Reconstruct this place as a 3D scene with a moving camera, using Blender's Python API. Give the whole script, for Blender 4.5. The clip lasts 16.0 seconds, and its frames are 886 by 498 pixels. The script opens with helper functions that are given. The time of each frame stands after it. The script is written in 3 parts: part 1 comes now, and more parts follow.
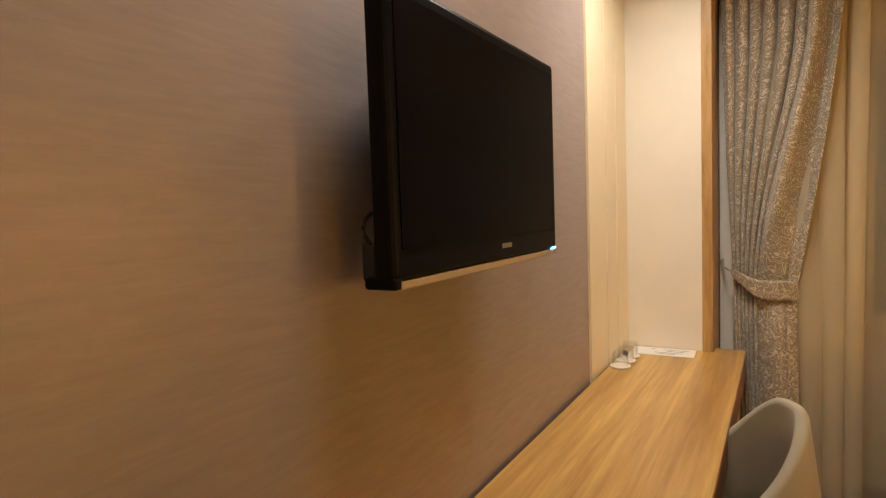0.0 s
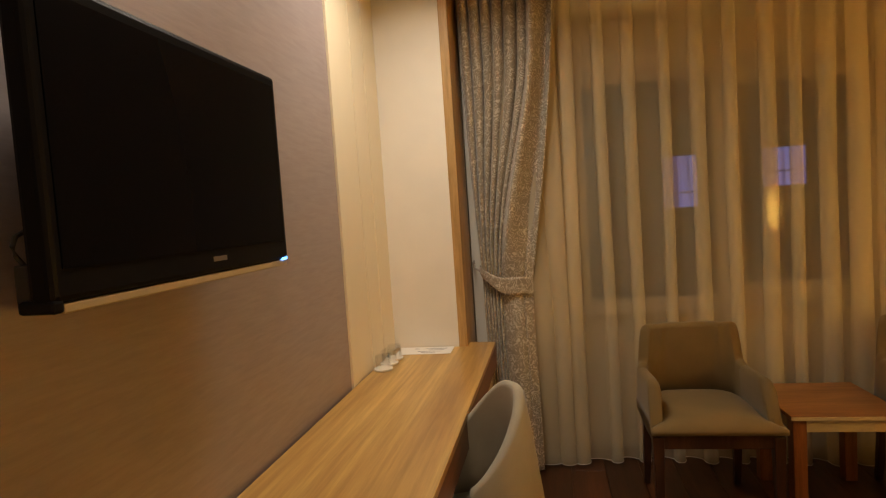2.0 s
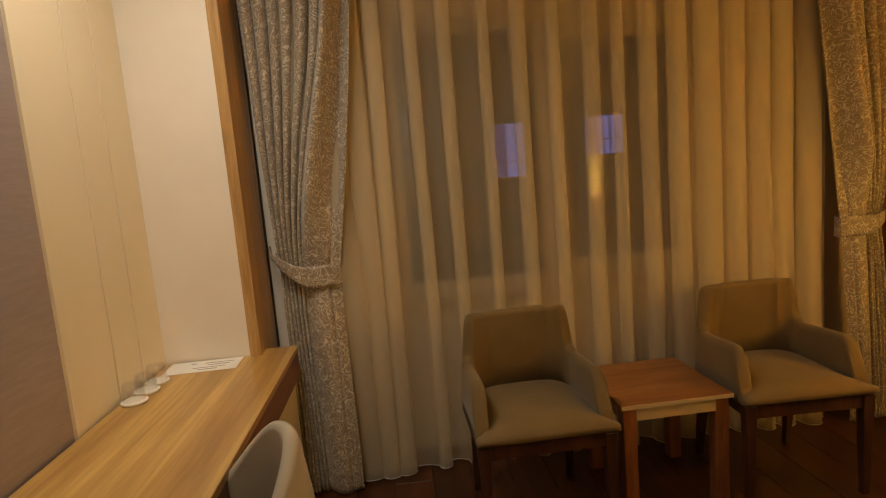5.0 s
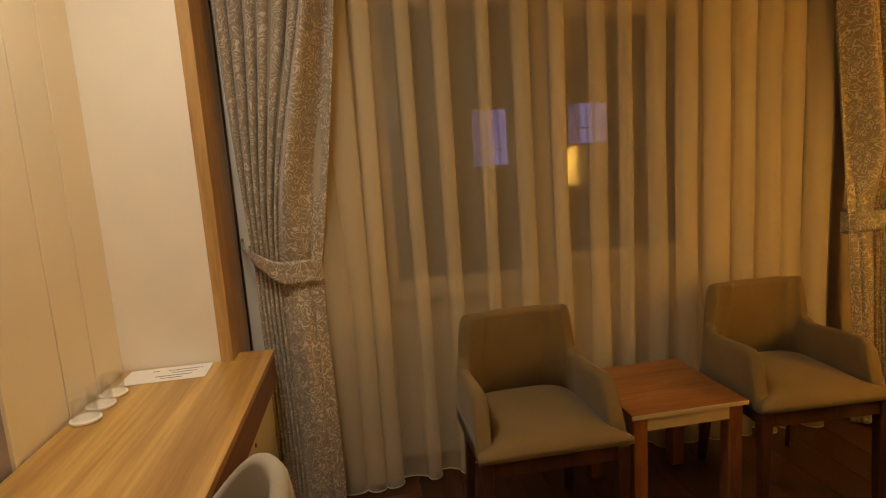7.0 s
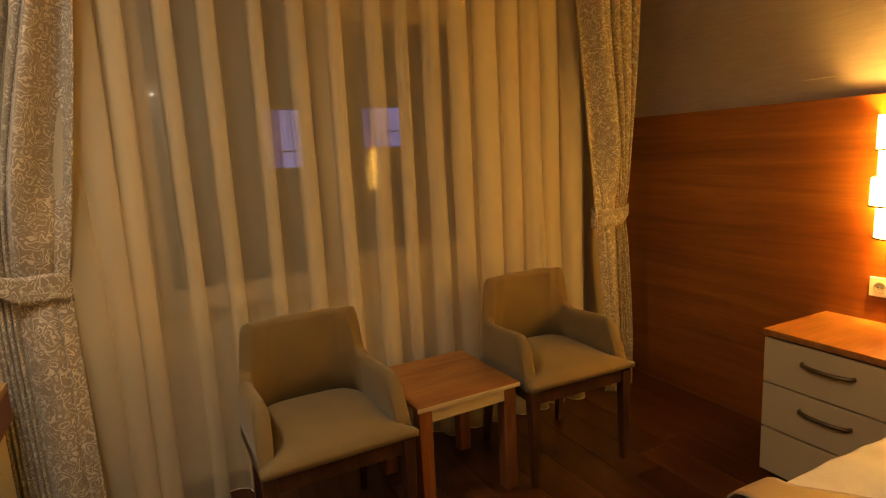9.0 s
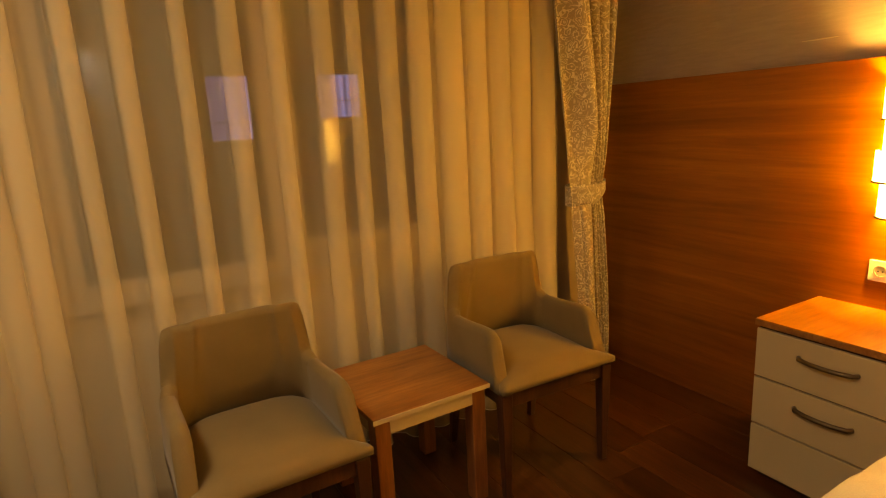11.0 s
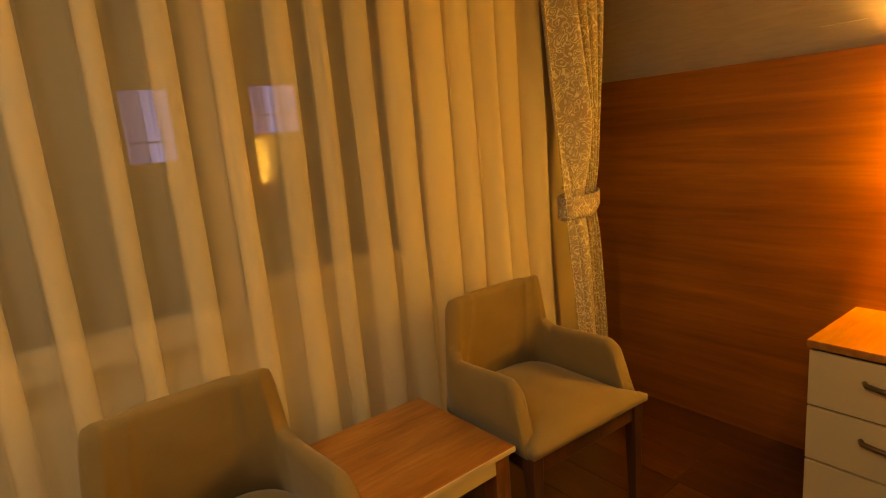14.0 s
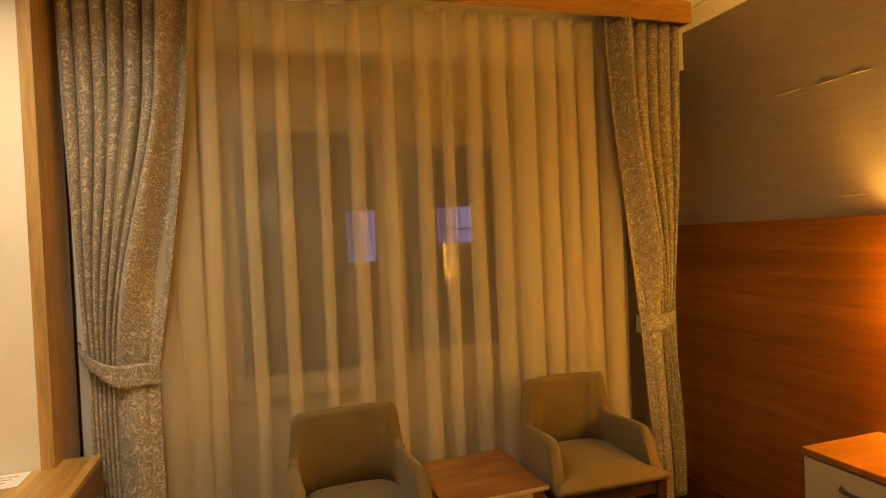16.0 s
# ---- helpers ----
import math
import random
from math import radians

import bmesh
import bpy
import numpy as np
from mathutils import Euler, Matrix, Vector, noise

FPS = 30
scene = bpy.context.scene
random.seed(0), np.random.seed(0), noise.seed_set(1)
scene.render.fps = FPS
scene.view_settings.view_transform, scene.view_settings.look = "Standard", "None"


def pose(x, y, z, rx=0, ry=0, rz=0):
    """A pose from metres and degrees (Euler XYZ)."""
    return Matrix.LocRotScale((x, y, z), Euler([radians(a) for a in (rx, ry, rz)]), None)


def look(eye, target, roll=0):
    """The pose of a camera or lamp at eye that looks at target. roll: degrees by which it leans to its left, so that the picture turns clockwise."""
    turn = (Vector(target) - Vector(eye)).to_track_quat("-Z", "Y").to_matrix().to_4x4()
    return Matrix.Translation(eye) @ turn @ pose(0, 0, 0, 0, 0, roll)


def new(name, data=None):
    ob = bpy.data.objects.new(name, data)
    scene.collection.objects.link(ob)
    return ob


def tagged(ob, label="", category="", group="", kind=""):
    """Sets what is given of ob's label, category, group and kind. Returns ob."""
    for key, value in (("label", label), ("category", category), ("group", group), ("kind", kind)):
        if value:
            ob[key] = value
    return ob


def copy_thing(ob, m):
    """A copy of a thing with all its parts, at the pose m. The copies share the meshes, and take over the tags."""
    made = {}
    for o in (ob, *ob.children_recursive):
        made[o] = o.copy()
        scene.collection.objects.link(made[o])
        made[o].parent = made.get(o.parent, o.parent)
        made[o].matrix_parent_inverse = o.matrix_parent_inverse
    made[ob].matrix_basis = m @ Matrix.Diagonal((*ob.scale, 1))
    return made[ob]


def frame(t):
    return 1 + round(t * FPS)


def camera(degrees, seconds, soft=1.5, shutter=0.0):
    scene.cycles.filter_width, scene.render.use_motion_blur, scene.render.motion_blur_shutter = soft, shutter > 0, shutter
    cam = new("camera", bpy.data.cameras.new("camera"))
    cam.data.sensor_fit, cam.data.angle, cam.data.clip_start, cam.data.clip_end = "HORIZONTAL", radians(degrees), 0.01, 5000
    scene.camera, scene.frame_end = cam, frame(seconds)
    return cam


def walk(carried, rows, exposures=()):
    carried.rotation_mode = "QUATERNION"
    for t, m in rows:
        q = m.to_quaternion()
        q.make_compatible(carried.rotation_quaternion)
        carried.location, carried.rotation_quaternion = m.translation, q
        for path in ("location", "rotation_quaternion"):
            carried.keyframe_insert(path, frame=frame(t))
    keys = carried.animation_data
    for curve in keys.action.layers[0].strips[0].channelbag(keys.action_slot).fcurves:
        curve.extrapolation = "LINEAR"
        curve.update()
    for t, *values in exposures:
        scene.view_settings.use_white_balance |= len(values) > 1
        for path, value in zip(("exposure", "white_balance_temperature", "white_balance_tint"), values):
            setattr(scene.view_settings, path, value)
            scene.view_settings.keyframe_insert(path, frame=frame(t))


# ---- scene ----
cam = camera(75.0, 16.0, soft=1.15)
PATH = [
    (0, (0.728, -0.037, 1.544), (-0.282, 1.684, 1.413), -2.0),
    (0.5, (0.782, -0.026, 1.574), (-0.063, 1.785, 1.488), -2.6),
    (1, (0.825, -0.029, 1.588), (0.132, 1.846, 1.53), -3.2),
    (1.5, (0.872, -0.023, 1.561), (0.325, 1.899, 1.491), -4.1),
    (2, (0.922, 0.004, 1.528), (0.552, 1.965, 1.404), -3.8),
    (2.5, (0.961, 0.058, 1.522), (0.775, 2.041, 1.336), -3.7),
    (3, (0.986, 0.12, 1.528), (0.974, 2.111, 1.332), -3.9),
    (3.5, (0.977, 0.208, 1.519), (1.183, 2.187, 1.313), -3.9),
    (4, (0.991, 0.317, 1.506), (1.341, 2.267, 1.234), -3.5),
    (4.5, (1.09, 0.484, 1.529), (1.325, 2.451, 1.257), -4.4),
    (5, (1.097, 0.583, 1.519), (1.244, 2.56, 1.259), -4.7),
    (7.5, (0.991, 0.863, 1.522), (1.344, 2.804, 1.195), -3.4),
    (8, (1.032, 0.869, 1.53), (1.555, 2.769, 1.185), -4.0),
    (8.5, (1.086, 0.833, 1.523), (1.797, 2.67, 1.175), -4.0),
    (9, (1.114, 0.825, 1.502), (1.99, 2.592, 1.169), -2.9),
    (9.5, (1.122, 0.813, 1.499), (2.099, 2.524, 1.154), -2.0),
    (12, (1.371, 1.325, 1.484), (2.33, 3.015, 1.01), -3.8),
    (12.5, (1.352, 1.361, 1.475), (2.338, 3.033, 0.99), -4.6),
    (13, (1.339, 1.369, 1.49), (2.342, 3.029, 1.003), -5.2),
    (13.5, (1.307, 1.461, 1.48), (2.404, 3.071, 1.025), -5.1),
    (14, (1.325, 1.601, 1.483), (2.493, 3.174, 1.08), -4.9),
    (14.5, (1.291, 1.589, 1.53), (2.383, 3.243, 1.26), -4.5),
    (15, (1.269, 1.331, 1.594), (2.226, 3.075, 1.39), -4.4),
    (15.5, (1.305, 0.889, 1.657), (2.0, 2.761, 1.556), -2.8),
    (16, (1.256, 0.494, 1.623), (1.86, 2.4, 1.59), -2.5),
]
EXPOSURES = [(0, -0.42, 5800, 10), (2.5, -0.94, 6200, 10), (5, -1.0, 6250, 10), (7.5, -0.86, 6600, 10), (9.5, -0.48, 7000, 10), (12, -0.2, 8700, 9), (14.5, -0.2, 8800, 8), (16, -0.42, 7500, 8)]
walk(cam, [(t, look(eye, target, roll)) for t, eye, target, roll in PATH], EXPOSURES)


# ---- light ----
world = bpy.data.worlds.new("night")
scene.world = world
world.use_nodes = True
world.node_tree.nodes["Background"].inputs["Color"].default_value = (0.05, 0.06, 0.11, 1)
world.node_tree.nodes["Background"].inputs["Strength"].default_value = 0.02


def lamp(name, kind, at, watts, colour, size=0.1, target=None):
    data = bpy.data.lights.new(name, kind)
    data.energy, data.color = watts, colour
    ob = new(name, data)
    if kind == "AREA":
        data.shape, data.size = "DISK", size
    else:
        data.shadow_soft_size = size
    ob.matrix_world = look(at, target or (at[0], at[1] + 0.001, at[2] - 1))
    return ob


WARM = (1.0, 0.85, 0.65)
# Both lamps are unseen, added where the pale light on pier and wall points.
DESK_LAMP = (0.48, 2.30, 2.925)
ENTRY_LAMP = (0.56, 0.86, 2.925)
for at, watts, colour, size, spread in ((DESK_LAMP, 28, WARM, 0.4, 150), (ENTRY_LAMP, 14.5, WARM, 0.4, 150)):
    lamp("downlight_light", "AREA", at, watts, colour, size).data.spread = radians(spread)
SCONCES = ((3.775, 2.07), (3.775, -0.85))
for sx, sy in SCONCES:
    for bz, watts in ((1.455, 130), (1.21, 36)):
        lamp("sconce_bulb", "POINT", (sx, sy, bz), watts, (1.0, 0.52, 0.085), 0.03)


# ---- materials ----
def mat(name, colour, rough=0.6, metal=0.0):
    m = bpy.data.materials.new(name)
    m.use_nodes = True
    b = m.node_tree.nodes["Principled BSDF"]
    b.inputs["Base Color"].default_value = (*colour, 1)
    b.inputs["Roughness"].default_value = rough
    b.inputs["Metallic"].default_value = metal
    return m


def node(m, kind, **inputs):
    n = m.node_tree.nodes.new(kind)
    for k, v in inputs.items():
        n.inputs[k.replace("_", " ")].default_value = v
    return n


def link(m, a, b):
    m.node_tree.links.new(a, b)


def coords(m, scale, turn=(0, 0, 0), space="Object"):
    tc = node(m, "ShaderNodeTexCoord")
    mp = node(m, "ShaderNodeMapping", Scale=scale, Rotation=turn)
    link(m, tc.outputs[space], mp.inputs["Vector"])
    return mp.outputs["Vector"]


def ramp(m, fac, stops):
    r = node(m, "ShaderNodeValToRGB")
    while len(r.color_ramp.elements) < len(stops):
        r.color_ramp.elements.new(0.5)
    for e, (p, c) in zip(r.color_ramp.elements, stops):
        e.position, e.color = p, (*c, 1)
    link(m, fac, r.inputs["Fac"])
    return r.outputs["Color"]


def base(m):
    return m.node_tree.nodes["Principled BSDF"]


def bump(m, height, strength, distance=0.002):
    b = node(m, "ShaderNodeBump", Strength=strength, Distance=distance)
    link(m, height, b.inputs["Height"])
    link(m, b.outputs["Normal"], base(m).inputs["Normal"])


def blend(m, fac, a, b, kind="MIX"):
    n = node(m, "ShaderNodeMix")
    n.data_type, n.blend_type = "RGBA", kind
    for sock, v in ((n.inputs[0], fac), (n.inputs[6], a), (n.inputs[7], b)):
        if hasattr(v, "links"):
            link(m, v, sock)
        else:
            sock.default_value = v if isinstance(v, (int, float)) else (*v, 1)
    return n.outputs[2]


def wood(name, dark, light, stretch, rough=0.4, vary=0.0, streak=0.75):
    """Veneer with long grain; stretch squeezes the pattern along each axis."""
    m = mat(name, light, rough)
    v = coords(m, stretch)
    if vary:
        info = node(m, "ShaderNodeObjectInfo")
        add = node(m, "ShaderNodeVectorMath")
        add.operation = "MULTIPLY_ADD"
        link(m, info.outputs["Random"], add.inputs[0])
        add.inputs[1].default_value = (13, 17, 11)
        link(m, v, add.inputs[2])
        v = add.outputs[0]
    n1 = node(m, "ShaderNodeTexNoise", Scale=1.0, Detail=5.0, Roughness=0.62, Distortion=0.6)
    link(m, v, n1.inputs["Vector"])
    n2 = node(m, "ShaderNodeTexNoise", Scale=5.5, Detail=6.0, Roughness=0.7)
    link(m, v, n2.inputs["Vector"])
    c1 = ramp(m, n1.outputs["Fac"], [(0.3, dark), (0.5, [(a + b) / 2 for a, b in zip(dark, light)]), (0.66, light)])
    c2 = ramp(m, n2.outputs["Fac"], [(0.35, (0.62, 0.58, 0.52)), (0.62, (1, 1, 1))])
    c = blend(m, streak, c1, c2, "MULTIPLY")
    if vary:
        tone = ramp(m, info.outputs["Random"], [(0, (1 - vary,) * 3), (1, (1 + vary * 0.4,) * 3)])
        c = blend(m, 1.0, c, tone, "MULTIPLY")
    link(m, c, base(m).inputs["Base Color"])
    bump(m, n2.outputs["Fac"], 0.12, 0.001)
    return m


def plaster(name, colour, rough=0.85, amount=0.06):
    m = mat(name, colour, rough)
    n = node(m, "ShaderNodeTexNoise", Scale=3.0, Detail=5.0)
    link(m, coords(m, (1, 1, 1)), n.inputs["Vector"])
    lo = [c * (1 - amount) for c in colour]
    link(m, ramp(m, n.outputs["Fac"], [(0.35, lo), (0.65, colour)]), base(m).inputs["Base Color"])
    f = node(m, "ShaderNodeTexNoise", Scale=260.0, Detail=2.0)
    link(m, coords(m, (1, 1, 1)), f.inputs["Vector"])
    bump(m, f.outputs["Fac"], 0.12, 0.001)
    return m


def wallpaper(name, dark, light, rough):
    """Vinyl paper with fine slanting brushed streaks."""
    m = mat(name, light, rough, 0.12)
    n = node(m, "ShaderNodeTexNoise", Scale=1.0, Detail=6.0, Roughness=0.65, Distortion=0.4)
    link(m, coords(m, (7, 7, 60), (radians(5), 0, 0)), n.inputs["Vector"])
    w = node(m, "ShaderNodeTexNoise", Scale=0.9, Detail=3.0)
    link(m, coords(m, (1, 1, 1.6)), w.inputs["Vector"])
    c = ramp(m, n.outputs["Fac"], [(0.3, dark), (0.7, light)])
    t = ramp(m, w.outputs["Fac"], [(0.3, (0.9, 0.89, 0.9)), (0.7, (1, 1, 1))])
    link(m, blend(m, 1.0, c, t, "MULTIPLY"), base(m).inputs["Base Color"])
    bump(m, n.outputs["Fac"], 0.14, 0.002)
    return m


def brocade(name, ground, figure, scale=1.0, shine=0.35):
    """Jacquard cloth: curling lighter figures on a duller ground."""
    m = mat(name, ground, 0.55)
    v = coords(m, (scale, scale, scale))
    d = node(m, "ShaderNodeTexNoise", Scale=15.0, Detail=2.0)
    link(m, v, d.inputs["Vector"])
    mixv = blend(m, 0.11, v, d.outputs["Color"])
    vo = node(m, "ShaderNodeTexVoronoi", Scale=24.0)
    link(m, mixv, vo.inputs["Vector"])
    sine = node(m, "ShaderNodeMath")
    sine.operation = "SINE"
    mul = node(m, "ShaderNodeMath")
    mul.operation = "MULTIPLY"
    mul.inputs[1].default_value = 21.0
    link(m, vo.outputs["Distance"], mul.inputs[0])
    link(m, mul.outputs[0], sine.inputs[0])
    edge = ramp(m, sine.outputs[0], [(0.3, (0, 0, 0)), (0.62, (1, 1, 1))])
    fine = node(m, "ShaderNodeTexNoise", Scale=420.0, Detail=2.0)
    link(m, v, fine.inputs["Vector"])
    worn = node(m, "ShaderNodeTexNoise", Scale=30.0, Detail=3.0)
    link(m, v, worn.inputs["Vector"])
    edge = blend(m, 1.0, edge, ramp(m, worn.outputs["Fac"], [(0.34, (0.25, 0.25, 0.25)), (0.56, (1, 1, 1))]), "MULTIPLY")
    c = blend(m, edge, ground, figure)
    c = blend(m, 0.5, c, ramp(m, fine.outputs["Fac"], [(0.3, (0.6, 0.6, 0.6)), (0.7, (1, 1, 1))]), "MULTIPLY")
    link(m, c, base(m).inputs["Base Color"])
    base(m).inputs["Sheen Weight"].default_value = shine
    r = ramp(m, edge, [(0, (0.62, 0.62, 0.62)), (1, (0.42, 0.42, 0.42))])
    link(m, r, base(m).inputs["Roughness"])
    bump(m, edge, 0.25, 0.001)
    return m


def cloth(name, colour, scale=300.0, rough=0.85, sheen=0.2, strength=0.3):
    m = mat(name, colour, rough)
    n = node(m, "ShaderNodeTexNoise", Scale=scale, Detail=3.0)
    link(m, coords(m, (1, 1, 1)), n.inputs["Vector"])
    w = node(m, "ShaderNodeTexNoise", Scale=7.0, Detail=4.0)
    link(m, coords(m, (1, 1, 1)), w.inputs["Vector"])
    a = ramp(m, n.outputs["Fac"], [(0.3, [c * 0.86 for c in colour]), (0.7, colour)])
    b = ramp(m, w.outputs["Fac"], [(0.3, (0.88, 0.87, 0.85)), (0.65, (1, 1, 1))])
    link(m, blend(m, 1.0, a, b, "MULTIPLY"), base(m).inputs["Base Color"])
    base(m).inputs["Sheen Weight"].default_value = sheen
    bump(m, n.outputs["Fac"], strength, 0.001)
    return m


def voile(name, colour, clear):
    """Thin sheer cloth: part of the light goes straight through, the rest is scattered to both sides."""
    m = bpy.data.materials.new(name)
    m.use_nodes = True
    t = m.node_tree
    t.nodes.remove(t.nodes["Principled BSDF"])
    out = t.nodes["Material Output"]
    d = node(m, "ShaderNodeBsdfDiffuse", Color=(*colour, 1))
    tl = node(m, "ShaderNodeBsdfTranslucent", Color=(*colour, 1))
    tr = node(m, "ShaderNodeBsdfTransparent", Color=(1, 1, 1, 1))
    s1 = node(m, "ShaderNodeMixShader", Fac=0.3)
    s2 = node(m, "ShaderNodeMixShader", Fac=clear)
    link(m, d.outputs[0], s1.inputs[1])
    link(m, tl.outputs[0], s1.inputs[2])
    link(m, s1.outputs[0], s2.inputs[1])
    link(m, tr.outputs[0], s2.inputs[2])
    link(m, s2.outputs[0], out.inputs["Surface"])
    return m


def glow(name, colour, strength):
    m = mat(name, colour, 0.6)
    base(m).inputs["Emission Color"].default_value = (*colour, 1)
    base(m).inputs["Emission Strength"].default_value = strength
    return m


def glass(name, tint=(1, 1, 1)):
    m = mat(name, tint, 0.0)
    base(m).inputs["Transmission Weight"].default_value = 1.0
    base(m).inputs["IOR"].default_value = 1.45
    return m


def thin_glass(name):
    m = bpy.data.materials.new(name)
    m.use_nodes = True
    t = m.node_tree
    t.nodes.remove(t.nodes["Principled BSDF"])
    tr = node(m, "ShaderNodeBsdfTransparent", Color=(0.99, 0.99, 0.985, 1))
    gl = node(m, "ShaderNodeBsdfGlossy", Roughness=0.03)
    lw = node(m, "ShaderNodeLayerWeight", Blend=0.25)
    fr = node(m, "ShaderNodeMapRange")
    fr.inputs["To Min"].default_value, fr.inputs["To Max"].default_value = 0.02, 0.35
    link(m, lw.outputs["Facing"], fr.inputs["Value"])
    mx = node(m, "ShaderNodeMixShader")
    link(m, fr.outputs[0], mx.inputs["Fac"])
    link(m, tr.outputs[0], mx.inputs[1])
    link(m, gl.outputs[0], mx.inputs[2])
    link(m, mx.outputs[0], t.nodes["Material Output"].inputs["Surface"])
    return m


M_PAPER = wallpaper("mauve_wallpaper", (0.30, 0.25, 0.243), (0.36, 0.304, 0.296), 0.40)
M_SCUFF = mat("torn_paper", (0.55, 0.48, 0.40), 0.7)
M_WHITE = plaster("white_paint", (0.80, 0.76, 0.68))
# Window wall colour, darkened to beige for the shade behind the voile.
M_WALL_SHADE = plaster("shaded_wall_paint", (0.42, 0.34, 0.225))
M_CEIL = plaster("ceiling_paint", (0.80, 0.77, 0.70))
M_CREAM = plaster("cream_panel", (0.76, 0.68, 0.50), 0.35, 0.03)
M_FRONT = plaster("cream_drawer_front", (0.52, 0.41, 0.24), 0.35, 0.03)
M_OAK = wood("golden_oak_top", (0.34, 0.17, 0.045), (0.66, 0.42, 0.125), (9, 0.42, 9), 0.28, streak=0.6)
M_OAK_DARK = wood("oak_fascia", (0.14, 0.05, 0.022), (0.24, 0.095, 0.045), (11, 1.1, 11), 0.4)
M_OAK_UP = wood("oak_trim", (0.42, 0.25, 0.09), (0.60, 0.38, 0.15), (11, 11, 0.9), 0.4)
M_PELMET = wood("pelmet_wood", (0.42, 0.20, 0.06), (0.62, 0.33, 0.11), (1.0, 9, 9), 0.35)
M_CHERRY = wood("cherry_panel", (0.18, 0.050, 0.009), (0.34, 0.112, 0.021), (5, 0.4, 7.5), 0.36, streak=0.55)
M_CHERRY_TOP = wood("cherry_top", (0.23, 0.085, 0.021), (0.40, 0.185, 0.055), (1.2, 10, 10), 0.32)
M_FLOOR = wood("dark_laminate", (0.038, 0.011, 0.004), (0.105, 0.034, 0.011), (14, 1.2, 14), 0.3, vary=0.4)
M_WALNUT = wood("dark_walnut", (0.035, 0.013, 0.007), (0.085, 0.034, 0.016), (14, 14, 1.4), 0.35)
M_TLEG = wood("cherry_leg", (0.17, 0.055, 0.018), (0.32, 0.12, 0.04), (14, 14, 1.2), 0.38)
M_DRAPE = brocade("brocade_drape", (0.29, 0.237, 0.17), (0.61, 0.54, 0.43), 1.0)
M_RUNNER = brocade("brocade_runner", (0.33, 0.24, 0.13), (0.50, 0.40, 0.25), 1.9)
M_BAND = cloth("tan_satin", (0.36, 0.23, 0.11), 200, 0.5)
M_SHEER = voile("sheer_voile", (0.95, 0.83, 0.60), 0.70)
M_UPHOL = cloth("beige_upholstery", (0.188, 0.124, 0.042), 420, 0.8, 0.15, 0.25)
M_UPHOL_G = cloth("grey_beige_upholstery", (0.40, 0.35, 0.26), 420, 0.8, 0.15, 0.25)
M_SHEET = cloth("white_cotton", (0.70, 0.66, 0.60), 260, 0.9)
M_STAR = glow("spotlight_bulb", (1.0, 0.92, 0.85), 700)
M_BLACK = mat("black_gloss", (0.008, 0.008, 0.009), 0.34)
M_SCREEN = mat("screen_glass", (0.004, 0.004, 0.005), 0.22)
M_LIT_EDGE = mat("lit_underside_strip", (0.46, 0.37, 0.23), 0.35, 0.2)
M_DARK = mat("dark_plastic", (0.016, 0.016, 0.017), 0.55)
M_LED = glow("blue_led", (0.12, 0.35, 1.0), 9)
M_METAL = mat("bronze_handle", (0.16, 0.115, 0.07), 0.35, 0.8)
M_CHROME = mat("brushed_steel", (0.5, 0.47, 0.42), 0.3, 1.0)
M_PLASTIC = mat("white_plastic", (0.80, 0.77, 0.70), 0.35)
# Grey in the white socket stands for the shade inside its well.
M_RING = mat("socket_well_shade", (0.42, 0.38, 0.32), 0.45)
M_SHADE = glow("lit_lampshade", (1.0, 0.53, 0.08), 72.0)
M_WIRE = mat("dark_wire", (0.015, 0.009, 0.005), 0.6)
for dark in (M_BLACK, M_SCREEN):
    base(dark).inputs["Specular IOR Level"].default_value = 0.04
M_GLASS = glass("window_glass")
M_TUMBLER = thin_glass("tumbler_glass")
M_PVC = plaster("window_frame_paint", (0.33, 0.26, 0.165), 0.45, 0.04)
M_SHEETPAPER = mat("paper", (0.82, 0.80, 0.76), 0.7)
M_INK = mat("blue_ink", (0.16, 0.15, 0.20), 0.7)
M_NIGHTWALL = plaster("night_facade", (0.18, 0.13, 0.09))
M_BLUEWIN = glow("lilac_window", (0.34, 0.33, 0.85), 0.6)
M_BLUEDIM = glow("dim_lilac_window", (0.24, 0.20, 0.60), 0.3)
for lit in (M_BLUEWIN, M_BLUEDIM):
    folds = node(lit, "ShaderNodeTexNoise", Scale=1.0, Detail=2.0)
    link(lit, coords(lit, (26, 1, 0.6)), folds.inputs["Vector"])
    hue = base(lit).inputs["Base Color"].default_value[:3]
    link(lit, ramp(lit, folds.outputs["Fac"], [(0.35, [c * 0.45 for c in hue]), (0.65, [min(1, c * 1.25) for c in hue])]), base(lit).inputs["Emission Color"])
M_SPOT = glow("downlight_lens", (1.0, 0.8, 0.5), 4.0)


# ---- building blocks ----
def mesh_of(bm, name, material, smooth=False):
    me = bpy.data.meshes.new(name)
    bmesh.ops.recalc_face_normals(bm, faces=bm.faces)
    for f in bm.faces:
        f.smooth = smooth
    bm.to_mesh(me)
    bm.free()
    me.materials.append(material)
    return me


def thing(name, at, label, category, group="", turn=0):
    ob = new(name)
    ob.empty_display_size = 0.1
    ob.matrix_basis = pose(*at, 0, 0, turn)
    return tagged(ob, label, category, group)


def part(name, bm, material, parent, label="", smooth=False):
    ob = new(name, mesh_of(bm, name, material, smooth))
    ob.parent = parent
    return tagged(ob, label) if label else ob


def setting(name, bm, material, label, category, smooth=False):
    ob = new(name, mesh_of(bm, name, material, smooth))
    return tagged(ob, label, category, kind="structure")


